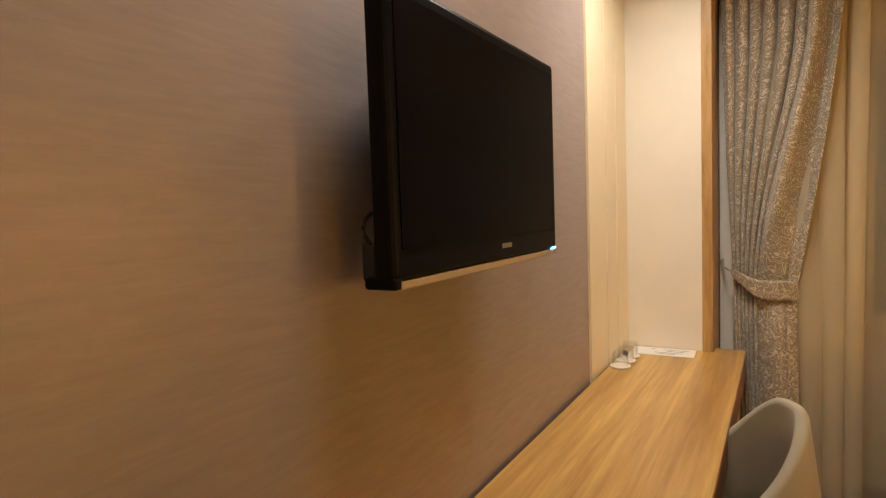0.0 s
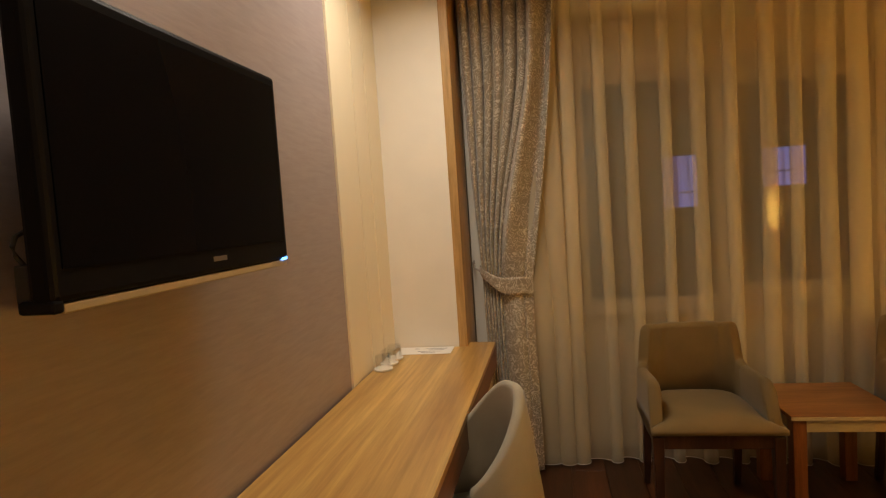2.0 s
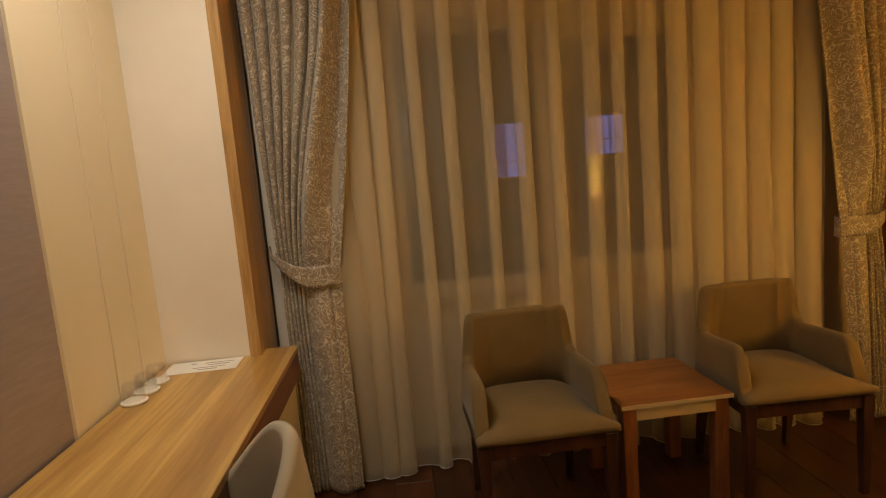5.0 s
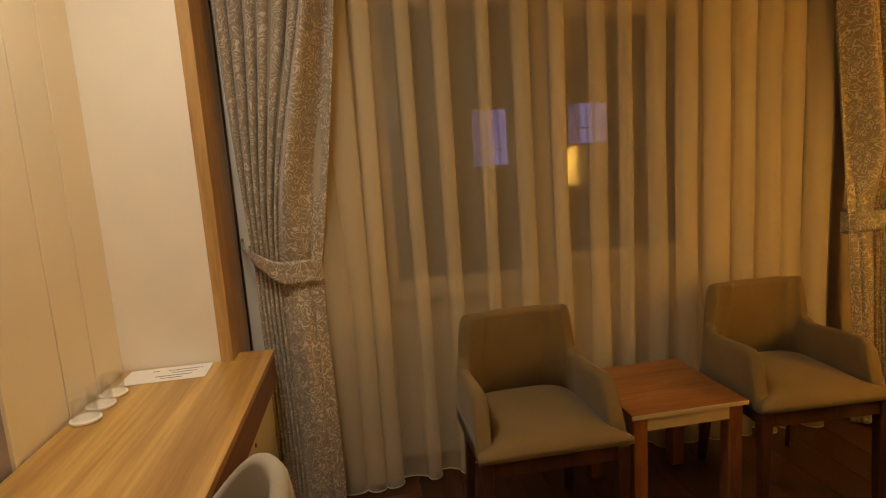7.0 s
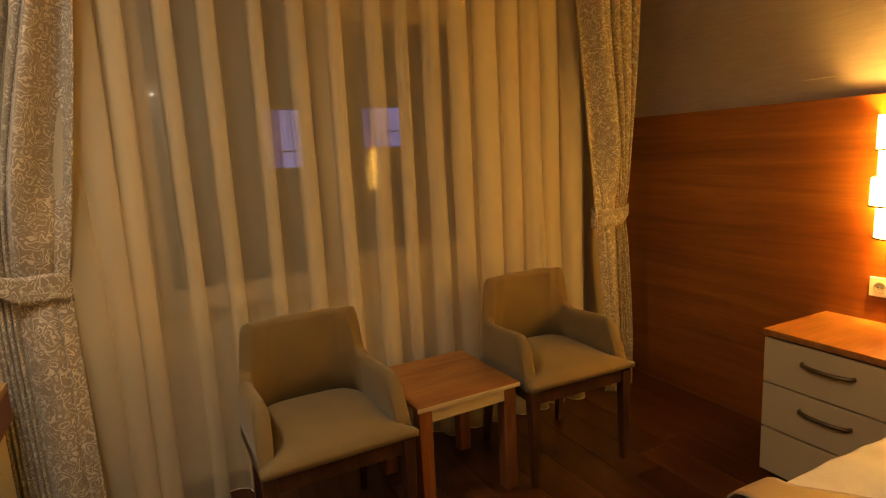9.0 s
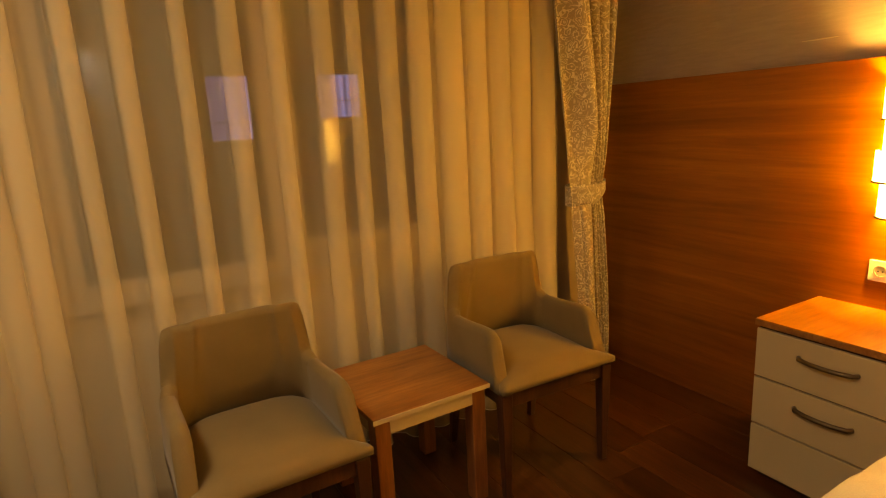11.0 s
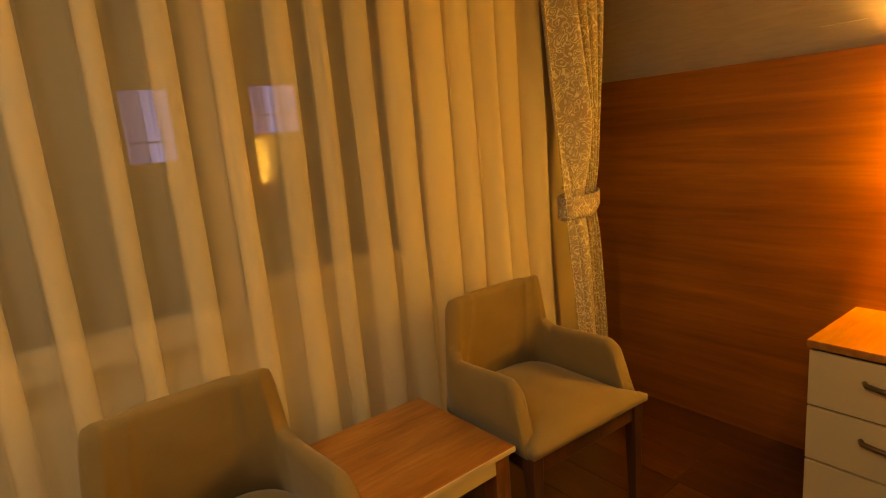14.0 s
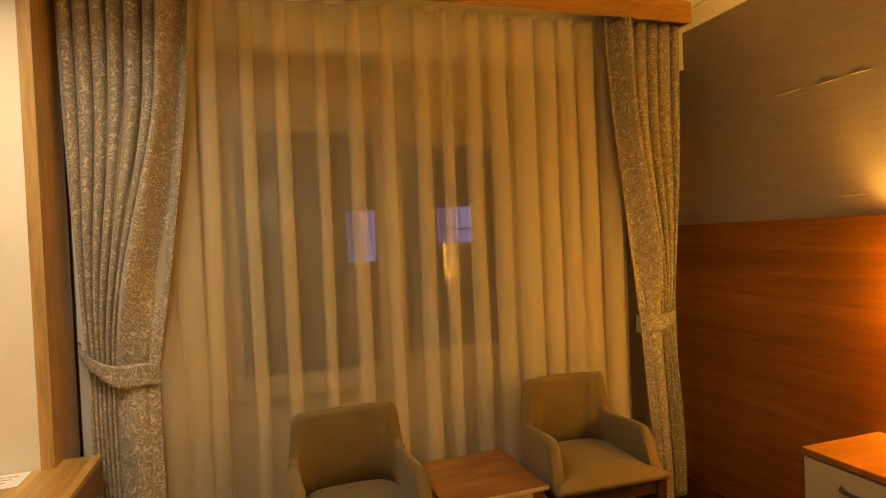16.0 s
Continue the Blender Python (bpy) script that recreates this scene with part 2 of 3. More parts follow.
def block(*boxes, bevel=0.0, segments=2):
    """A bmesh of boxes (x0, x1, y0, y1, z0, z1), with rounded edges."""
    bm = bmesh.new()
    for x0, x1, y0, y1, z0, z1 in boxes:
        m = Matrix.LocRotScale(((x0 + x1) / 2, (y0 + y1) / 2, (z0 + z1) / 2), None, (x1 - x0, y1 - y0, z1 - z0))
        bmesh.ops.create_cube(bm, size=1, matrix=m)
    if bevel:
        bmesh.ops.bevel(bm, geom=bm.edges[:], offset=bevel, segments=segments, profile=0.5, affect="EDGES")
    return bm


def taper(x, y, z0, z1, w0, w1, lean=(0, 0), bevel=0.004):
    """A square leg, w0 wide at the foot and w1 at the top; the foot is shifted by lean."""
    bm = bmesh.new()
    bmesh.ops.create_cube(bm, size=1)
    for v in bm.verts:
        w = w1 if v.co.z > 0 else w0
        k = 0 if v.co.z > 0 else 1
        v.co = Vector((x + v.co.x * w + lean[0] * k, y + v.co.y * w + lean[1] * k, z1 if v.co.z > 0 else z0))
    bmesh.ops.bevel(bm, geom=bm.edges[:], offset=bevel, segments=2, profile=0.5, affect="EDGES")
    return bm


def lathe(profile, steps=28, close=True):
    """Turned shape from (radius, z) pairs about the z axis."""
    bm = bmesh.new()
    rings = []
    for r, z in profile:
        rings.append([bm.verts.new((r * math.cos(2 * math.pi * i / steps), r * math.sin(2 * math.pi * i / steps), z)) for i in range(steps)])
    for a, b in zip(rings, rings[1:]):
        for i in range(steps):
            bm.faces.new((a[i], a[(i + 1) % steps], b[(i + 1) % steps], b[i]))
    if close:
        for ring in (rings[0], rings[-1]):
            bm.faces.new(ring)
    return bm


def grid(nu, nv, where):
    """A sheet whose vertex (i, j) lies at where(i / nu, j / nv)."""
    bm = bmesh.new()
    rows = [[bm.verts.new(where(i / nu, j / nv)) for i in range(nu + 1)] for j in range(nv + 1)]
    for a, b in zip(rows, rows[1:]):
        for i in range(nu):
            bm.faces.new((a[i], a[i + 1], b[i + 1], b[i]))
    return bm


def tube(points, radius, steps=8):
    bm = bmesh.new()
    rings = []
    pts = [Vector(p) for p in points]
    for k, p in enumerate(pts):
        d = (pts[min(k + 1, len(pts) - 1)] - pts[max(k - 1, 0)]).normalized()
        q = d.to_track_quat("Z", "Y")
        rings.append([bm.verts.new(p + q @ Vector((radius * math.cos(2 * math.pi * i / steps), radius * math.sin(2 * math.pi * i / steps), 0))) for i in range(steps)])
    for a, b in zip(rings, rings[1:]):
        for i in range(steps):
            bm.faces.new((a[i], a[(i + 1) % steps], b[(i + 1) % steps], b[i]))
    bm.faces.new(rings[0]), bm.faces.new(rings[-1])
    return bm


def thick(ob, depth):
    s = ob.modifiers.new("thickness", "SOLIDIFY")
    s.thickness, s.offset = depth, 0
    return ob


def smooth(a, b, t):
    t = min(1, max(0, (t - a) / (b - a)))
    return t * t * (3 - 2 * t)


def spline(stops, t):
    """Smooth value at t between (t, value) stops."""
    for (t0, a), (t1, b) in zip(stops, stops[1:]):
        if t <= t1:
            return a + (b - a) * smooth(t0, t1, t)
    return stops[-1][1]


# ---- the room ----
EAST, WEST, NORTH, SOUTH, TOP = 3.87, 0.0, 3.66, -2.6, 2.95
setting("floor", block((-0.2, 4.1, SOUTH - 0.2, 4.0, -0.12, -0.012)), M_FLOOR, "dark red-brown laminate floor under the planks", "floor")
setting("ceiling", block((-0.2, 4.1, SOUTH - 0.2, 4.0, TOP, TOP + 0.15)), M_CEIL, "plain off-white painted ceiling", "ceiling")
setting("wall_west", block((-0.2, WEST, SOUTH, 2.465, 0, TOP), (-0.2, -0.02, 2.465, 3.9, 0, TOP)), M_PAPER, "mauve-grey brushed wallpaper wall behind the television", "wall")
setting("wall_east", block((EAST + 0.006, 4.1, SOUTH, 3.9, 0, TOP)), M_PAPER, "wall with brushed brownish wallpaper above the bed panelling", "wall")
scuff_wall = bpy.data.objects["wall_east"]


def scuff(y0, y1, z, rise):
    """A lifted sliver of torn wallpaper."""
    def where(u, v):
        h = 0.006 * math.sin(math.pi * u) ** 0.7
        return EAST + 0.0055 - 0.003 * math.sin(math.pi * v) * math.sin(math.pi * u), y0 + (y1 - y0) * u, z + rise * u + (v - 0.5) * h
    part("scuff", grid(16, 4, where), M_SCUFF, scuff_wall, "pale lifted scratch in the wallpaper", smooth=True)


for y0, y1, z, rise in ((2.885, 2.70, 2.300, 0.0), (2.46, 2.35, 2.299, -0.004), (2.545, 2.385, 1.742, 0.002), (2.64, 2.50, 2.294, 0.003)):
    scuff(y0, y1, z, rise)
setting("wall_south", block((-0.2, 4.1, SOUTH - 0.2, SOUTH, 0, TOP)), M_WHITE, "plain off-white wall at the entry end", "wall")
WX0, WX1, WZ0, WZ1 = 1.09, 2.80, 0.87, 2.31
setting("wall_north", block((0.0, WX0, NORTH, 3.9, 0, TOP), (WX1, EAST + 0.2, NORTH, 3.9, 0, TOP), (WX0, WX1, NORTH, 3.9, 0, WZ0), (WX0, WX1, NORTH, 3.9, WZ1, TOP)),
        M_WALL_SHADE, "window wall behind the curtains, darkened to beige for the shade there", "wall")
setting("shutter_box", block((0.435, EAST + 0.004, 3.53, NORTH - 0.001, 2.63, TOP - 0.001), bevel=0.004), M_WHITE, "white boxed beam above the window", "beam")
setting("wall_column", block((-0.019, 0.378, 3.19, NORTH - 0.001, 0, TOP - 0.001)), M_WHITE, "white painted pier between desk niche and window", "wall")
setting("trim", block((0.378, 0.428, 3.186, 3.52, 0, TOP - 0.001), bevel=0.003), M_OAK_UP, "oak edge board on the white pier", "trim")
setting("wall_return", block((0.43, 0.50, 3.56, NORTH - 0.001, 0, 2.629), bevel=0.003), M_WHITE, "narrow white wall return beside the drape", "wall")
setting("wall_panelling", block((EAST - 0.018, EAST + 0.005, -1.3, NORTH - 0.001, 0.0, 1.648), bevel=0.002), M_CHERRY, "reddish cherry wood wall panelling with horizontal grain", "wall panel")


def cornice():
    bm = bmesh.new()
    prof = [(0, 0), (0, -0.085), (0.012, -0.085), (0.02, -0.07), (0.05, -0.035), (0.065, -0.012), (0.08, -0.01), (0.08, 0)]
    ends = []
    for y in (SOUTH + 0.001, 3.528):
        ends.append([bm.verts.new((EAST + 0.004 - a, y, TOP - 0.001 + b)) for a, b in prof])
    n = len(prof)
    for i in range(n):
        bm.faces.new((ends[0][i], ends[0][(i + 1) % n], ends[1][(i + 1) % n], ends[1][i]))
    for e in ends:
        bm.faces.new(e)
    return bm


setting("cornice", cornice(), M_CEIL, "cream plaster cornice along the ceiling edge", "cornice")

# cream tongue-and-groove boards beside the desk
boards = tagged(new("panel_boards"), "cream vertical wall boards with narrow grooves beside the desk", "wall panel", kind="structure")
for y0, y1 in ((2.467, 2.756), (2.765, 2.961), (2.970, 3.188)):
    part("board", block((-0.0075, 0.004, y0, y1, 0.0, TOP - 0.002), bevel=0.0012, segments=1), M_CREAM, boards)
# Dark strips behind the gaps stand for the shade inside the grooves.
part("groove_shade", block((-0.0195, -0.008, 2.752, 2.769, 0.0, TOP - 0.003), (-0.0195, -0.008, 2.957, 2.974, 0.0, TOP - 0.003)), M_OAK_DARK, boards, "dark strip coloured as the shade in the grooves between boards")
part("edge_strip", block((-0.02, 0.012, 2.447, 2.466, 0.0, TOP - 0.002), bevel=0.002), M_CREAM, boards, "narrow cream edge strip")


# window in the opening, two unequal lights
def window():
    w = tagged(new("window_1"), "two-light framed window behind the sheer curtain at night", "window", kind="structure")
    y0, y1 = 3.70, 3.77
    part("window_frame", block((WX0 + 0.001, WX0 + 0.06, y0, y1, WZ0 + 0.001, WZ1 - 0.001), (WX1 - 0.06, WX1 - 0.001, y0, y1, WZ0 + 0.001, WZ1 - 0.001),
                               (WX0 + 0.06, WX1 - 0.06, y0, y1, WZ1 - 0.07, WZ1 - 0.001), (WX0 + 0.06, WX1 - 0.06, y0, y1, WZ0 + 0.001, WZ0 + 0.05),
                               (1.89, 1.965, y0, y1, WZ0 + 0.05, WZ1 - 0.07), bevel=0.003), M_PVC, w)
    sx0, sx1, sz0, sz1 = 1.968, WX1 - 0.063, WZ0 + 0.053, WZ1 - 0.073
    b = 0.07
    sash = part("sash", block((sx0, sx0 + b, y0 - 0.02, y1 - 0.015, sz0, sz1), (sx1 - b, sx1, y0 - 0.02, y1 - 0.015, sz0, sz1),
                              (sx0 + b, sx1 - b, y0 - 0.02, y1 - 0.015, sz1 - b, sz1), (sx0 + b, sx1 - b, y0 - 0.02, y1 - 0.015, sz0, sz0 + b), bevel=0.004), M_PVC, w, "opening sash frame")
    part("handle", tube([(sx0 + 0.035, y0 - 0.022, 1.52), (sx0 + 0.035, y0 - 0.06, 1.52), (sx0 + 0.035, y0 - 0.06, 1.40)], 0.009), M_PLASTIC, sash)
    for a, bb, c, d in ((WX0 + 0.06, 1.89, WZ0 + 0.05, WZ1 - 0.07), (sx0 + b, sx1 - b, sz0 + b, sz1 - b)):
        p = part("pane", block((a - 0.004, bb + 0.004, 3.733, 3.739, c - 0.004, d + 0.004)), M_GLASS, w)
        p.visible_shadow = False
    part("window_sill", block((WX0 - 0.04, WX1 + 0.04, NORTH - 0.05, NORTH - 0.001, WZ0 - 0.03, WZ0 - 0.001), bevel=0.006), M_PVC, w, "painted sill board")


window()

# what lies outside: a dark facade across a narrow court
facade = thing("opposite_building", (0, 6.6, 0), "dark night facade with lilac-lit windows", "building")
part("wall", block((-6, 12, 0, 0.3, -3, 7)), M_NIGHTWALL, facade)
for x0, x1, z0, z1, split in ((2.13, 2.48, 1.42, 1.97, 0.45), (3.12, 3.54, 1.58, 1.98, 0.30)):
    wn = part("window", block((x0 - 0.02, x1 + 0.02, -0.03, -0.002, z0 - 0.02, z0), (x0 - 0.02, x1 + 0.02, -0.03, -0.002, z1, z1 + 0.02),
                              (x0 - 0.02, x0, -0.03, -0.002, z0, z1), (x1, x1 + 0.02, -0.03, -0.002, z0, z1), (x0, x1, -0.028, -0.002, z0 + 0.15, z0 + 0.162)), M_DARK, facade)
    xm = x0 + (x1 - x0) * split
    part("pane", block((x0, xm, -0.012, -0.001, z0, z1)), M_BLUEDIM, wn, "dim lilac pane")
    part("pane", block((xm, x1, -0.012, -0.001, z0, z1)), M_BLUEWIN, wn, "lilac-lit pane with a drawn curtain")
setting("ground", block((-60, 60, 3.95, 120, -3.3, -3.0)), M_NIGHTWALL, "dark courtyard ground outside the window", "ground")

# Fixtures for the two unseen lamps; their round form is assumed.
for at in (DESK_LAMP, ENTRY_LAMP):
    d = thing("ceiling_downlight", (at[0], at[1], 2.93), "unseen round ceiling downlight with a white rim, added as source of the pale light", "ceiling light", "ceiling downlights")
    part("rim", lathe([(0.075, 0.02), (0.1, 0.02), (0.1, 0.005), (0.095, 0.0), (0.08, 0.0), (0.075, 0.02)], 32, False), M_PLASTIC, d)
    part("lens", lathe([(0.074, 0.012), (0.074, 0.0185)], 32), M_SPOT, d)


setting("soffit", block((0.0, EAST, SOUTH + 0.001, -1.7, 2.52, TOP - 0.001)), M_CEIL, "lowered off-white ceiling over the entry", "ceiling")
star = thing("entry_spotlight", (1.27, -2.25, 2.44), "small bright spotlight under the lowered entry ceiling", "ceiling light")
part("bulb", lathe([(0.008, 0.0), (0.02, 0.008), (0.024, 0.022), (0.02, 0.036)], 16), M_STAR, star, smooth=True)
part("holder", lathe([(0.03, 0.037), (0.03, 0.079)], 16), M_CHROME, star)

# ---- curtains ----
def drape(name, top, tie, foot, y_top, y_tie, y_foot, folds, seed, label):
    """A gathered drape; (outer, inner) edges at the head, at the tieback and at the hem. Tight folds
    at the outer side, one broad flat panel at the inner side."""
    rnd = random.Random(seed)
    ph = [rnd.uniform(-0.5, 0.5) for _ in range(folds + 3)]
    z_top, z_tie, z_low = 2.84, 1.09, 0.012
    broad = 0.70

    def where(u, v):
        z = z_top + (z_low - z_top) * v
        k = (z_top - z) / (z_top - z_tie)
        if k < 1:
            e = k ** 1.5
            l, r = top[0] + (tie[0] - top[0]) * e, top[1] + (tie[1] - top[1]) * e
            yc = y_top + (y_tie - y_top) * k
        else:
            e = smooth(0, 0.55, k - 1)
            l, r = tie[0] + (foot[0] - tie[0]) * e, tie[1] + (foot[1] - tie[1]) * e
            yc = y_tie + (y_foot - y_tie) * e
        low = smooth(0.25, 1.0, k)
        cut = 0.74 + (0.38 - 0.74) * low
        share = u / broad * cut if u < broad else cut + (u - broad) / (1 - broad) * (1 - cut)
        wide = r - l
        pinch = math.exp(-((z - z_tie) / 0.11) ** 2)
        if u < broad:
            f = u / broad * folds
            i = min(int(f), folds - 1)
            w = ph[i] + (ph[i + 1] - ph[i]) * (f - i)
            a = 2 * math.pi * (f + 0.3 * w)
            amp = (0.050 - 0.022 * pinch) * (0.75 + 0.5 * abs(w)) * smooth(0, 0.06, u)
            dx = -0.10 * wide * cut / folds * math.sin(a)
            y = amp * (1 - 2 * abs(math.sin(a / 2)) ** 0.8)
        else:
            f = (u - broad) / (1 - broad)
            dx = 0
            ridge = -0.062 * math.sin(math.pi * min(1, f * 1.05)) * (1 - 0.5 * pinch) - 0.03 * f ** 3 - 0.02 + 0.012 * math.exp(-((f - 0.72) / 0.03) ** 2)
            valley = spline([(0, -0.04), (0.16, -0.13), (0.78, -0.015), (1, -0.06)], f)
            y = valley + (ridge - valley) * smooth(0.75, 1.0, k)
        y += 0.006 * math.sin(4.3 * z + 7 * u + seed)
        return l + wide * share + dx, yc + y, z

    th = new(name)
    tagged(th, label, "curtain", "brocade drapes")
    th.matrix_basis = pose(0, 0, 0)
    cl = part("cloth", grid(folds * 20 + 40, 90, where), M_DRAPE, th, smooth=True)
    thick(cl, 0.004)
    return th


def tieback(parent, cx, cy, rx, ry, z, rise, side, hook):
    """A folded band round the gathered cloth, higher at the hook's side."""
    def where(u, v):
        a = 2 * math.pi * u
        x = cx + rx * math.cos(a)
        lift = rise * max(0, side * math.cos(a)) ** 2
        sag = 0.012 * math.sin(5 * a)
        return x, cy + ry * math.sin(a), z + lift + (v - 0.5) * (0.105 - 0.06 * max(0, side * math.cos(a))) + sag * 0.3 + 0.012 * side * math.cos(a)
    b = part("tieback", grid(64, 6, where), M_DRAPE, parent, "brocade tieback band", smooth=True)
    thick(b, 0.004)
    hx, hy, hz = hook
    part("hook", tube([(hx, hy + 0.1, hz), (hx, hy, hz), (hx + 0.012, hy - 0.02, hz - 0.012), (hx + 0.012, hy - 0.024, hz + 0.015)], 0.006), M_CHROME, b)
    part("cord", tube([(hx + 0.01, hy - 0.02, hz), (hx - side * 0.02, hy - 0.05, hz - 0.03), (cx + side * rx, cy, z + rise)], 0.006), M_DRAPE, b)


left = drape("drape", (0.447, 1.00), (0.51, 0.80), (0.535, 0.815), 3.40, 3.40, 3.34, 6, 3, "beige brocade drape tied back with a band beside the desk")
tieback(left, 0.655, 3.385, 0.155, 0.068, 1.085, 0.085, -1, (0.437, 3.54, 1.21))
right = drape("drape", (3.735, 3.18), (3.62, 3.37), (3.665, 3.43), 3.40, 3.42, 3.42, 5, 8, "beige brocade drape tied back with a band beside the cherry panelling")
tieback(right, 3.497, 3.405, 0.127, 0.072, 1.085, 0.03, 1, (3.66, 3.55, 1.13))


# each pleat of the voile: its two edges along the rail
PLEATS = [(0.60, 0.74), (0.725, 0.875), (0.86, 1.004), (1.018, 1.094), (1.197, 1.267), (1.356, 1.432), (1.55, 1.608), (1.712, 1.79),
          (1.889, 1.957), (2.063, 2.142), (2.212, 2.27), (2.353, 2.441), (2.49, 2.59), (2.632, 2.765), (2.797, 2.897), (2.928, 3.018),
          (3.045, 3.15), (3.175, 3.30), (3.33, 3.42)]


def sheer():
    """Voile in rounded pleats: each folds back over itself in three layers, the front one bulging, with a single layer between."""
    n = len(PLEATS) - 1
    rnd = random.Random(12)
    deep = [rnd.uniform(0.034, 0.052) + 0.012 * smooth(9, 12, i) for i in range(n + 1)]
    wander = [rnd.uniform(-1, 1) for _ in range(n + 1)]

    def where(u, v):
        z = 2.84 + (0.018 - 2.84) * v
        s = u * n
        i = min(int(s), n - 1)
        f = s - i
        a, b = PLEATS[i]
        c = PLEATS[i + 1][0]
        w = (b - a) * (1 + 0.10 * v * math.sin(2.1 * i + 1))
        b = a + w
        d = deep[i]
        if f < 0.40:
            k = f / 0.40
            x = a + w * (0.5 - 0.5 * math.cos(math.pi * k))
            y = -d * math.sin(math.pi * k) ** 0.8 - 0.004
        elif f < 0.56:
            k = (f - 0.40) / 0.16
            x = b - 0.9 * w * (0.5 - 0.5 * math.cos(math.pi * k))
            y = -0.004 + 0.016 * k
        elif f < 0.70:
            k = (f - 0.56) / 0.14
            x = b - w * 0.9 + w * 0.95 * (0.5 - 0.5 * math.cos(math.pi * k))
            y = 0.012 + 0.012 * math.sin(math.pi * k) + 0.008 * k
        else:
            k = (f - 0.70) / 0.30
            x = b + 0.05 * w + (c - b - 0.05 * w) * k
            y = 0.020 - 0.024 * k + 0.010 * math.sin(math.pi * k)
        x += 0.007 * wander[i] * math.sin(2.3 * z + 3 * wander[i]) * (1 - f)
        fan = (1 - smooth(0.80, 1.10, x)) * smooth(0.15, 0.75, v)
        x += 0.05 * fan - 0.035 * v * smooth(0.98, 1.02, x) * (1 - smooth(1.02, 1.2, x))
        y = 3.445 + y * (0.8 + 0.5 * v) - 0.05 * v * (1 - smooth(0.9, 1.6, x)) + 0.004 * math.sin(5 * z + i * 1.7)
        return x, y, z

    th = thing("sheer_curtain", (0, 0, 0), "long white voile sheer curtain in soft vertical folds", "curtain")
    part("cloth", grid(n * 50, 40, where), M_SHEER, th, smooth=True)

    def hem(u):
        x, y, z = where(u, 1.0)
        return x, y, z + 0.004
    part("hem", tube([hem(i / (n * 50)) for i in range(n * 50 + 1)], 0.002, 4), M_SHEET, th, "white weighted hem", smooth=True)
    return th


sheer()
pelmet = thing("pelmet", (0, 0, 0), "golden wood pelmet board hiding the curtain rail", "pelmet")
part("front_board", block((0.43, 3.725, 3.275, 3.295, 2.828, TOP - 0.002), bevel=0.002), M_PELMET, pelmet)
part("end_board", block((3.705, 3.725, 3.296, 3.528, 2.828, TOP - 0.002), bevel=0.002), M_PELMET, pelmet)
part("rail", block((0.44, 3.70, 3.38, 3.42, 2.90, TOP - 0.002), (0.44, 3.70, 3.44, 3.47, 2.90, TOP - 0.002)), M_PLASTIC, pelmet)

# ---- television ----
tv = thing("television", (0, 0, 0), "black flat-screen television mounted on the wallpapered wall", "television")
part("bezel", block((0.115, 0.163, 0.762, 1.583, 1.424, 1.948), bevel=0.013, segments=3), M_BLACK, tv)
part("screen", block((0.161, 0.1655, 0.785, 1.560, 1.480, 1.918)), M_SCREEN, tv)
part("back", block((0.065, 0.116, 0.86, 1.50, 1.47, 1.88), bevel=0.02), M_DARK, tv)
# Pale strip whose colour stands for light on the television's underside.
part("lower_strip", block((0.12, 0.160, 0.785, 1.575, 1.408, 1.4245), bevel=0.003), M_LIT_EDGE, tv, "pale champagne strip under the bezel, coloured as its lit underside")
part("foot_corner", block((0.095, 0.163, 0.762, 0.785, 1.410, 1.4325), bevel=0.006), M_BLACK, tv)
part("logo_bar", block((0.1625, 0.1645, 1.20, 1.255, 1.452, 1.463)), M_CHROME, tv, "small grey maker's mark")
part("status_light", block((0.150, 0.164, 1.545, 1.57, 1.425, 1.432)), M_LED, tv, "blue status light")
part("wall_bracket", block((0.0015, 0.066, 1.0, 1.3, 1.5, 1.85), bevel=0.004), M_DARK, tv)
part("side_box", block((0.085, 0.114, 0.772, 0.80, 1.425, 1.49), bevel=0.004), M_DARK, tv, "black connector box")
part("cable", tube([(0.10, 0.78, 1.488), (0.098, 0.768, 1.505), (0.096, 0.766, 1.52), (0.094, 0.775, 1.535), (0.09, 0.80, 1.545)], 0.004), M_DARK, tv)

# ---- desk ----
desk = thing("desk", (0, 0, 0), "long wall desk with golden oak veneer top", "desk")
part("top", block((0.014, 0.575, 0.95, 3.185, 0.745, 0.77), (0.429, 0.575, 3.185, 3.285, 0.745, 0.77), bevel=0.002), M_OAK, desk)
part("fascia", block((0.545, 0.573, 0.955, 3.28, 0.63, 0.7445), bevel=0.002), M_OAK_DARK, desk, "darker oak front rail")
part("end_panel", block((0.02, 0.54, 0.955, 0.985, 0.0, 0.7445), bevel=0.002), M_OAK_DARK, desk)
cab = thing("desk_cabinet", (0, 0, 0), "cream desk cabinet with a keyed door under the top", "cabinet")
part("body", block((0.02, 0.53, 2.72, 3.18, 0.0, 0.742), bevel=0.002), M_CREAM, cab)
dr = part("door", block((0.531, 0.5445, 2.725, 3.27, 0.05, 0.628), bevel=0.003), M_CREAM, cab)
part("lock", lathe([(0.008, 0), (0.008, 0.004)], 14), M_METAL, dr).matrix_local = pose(0.545, 2.86, 0.55, 0, 90, 0)


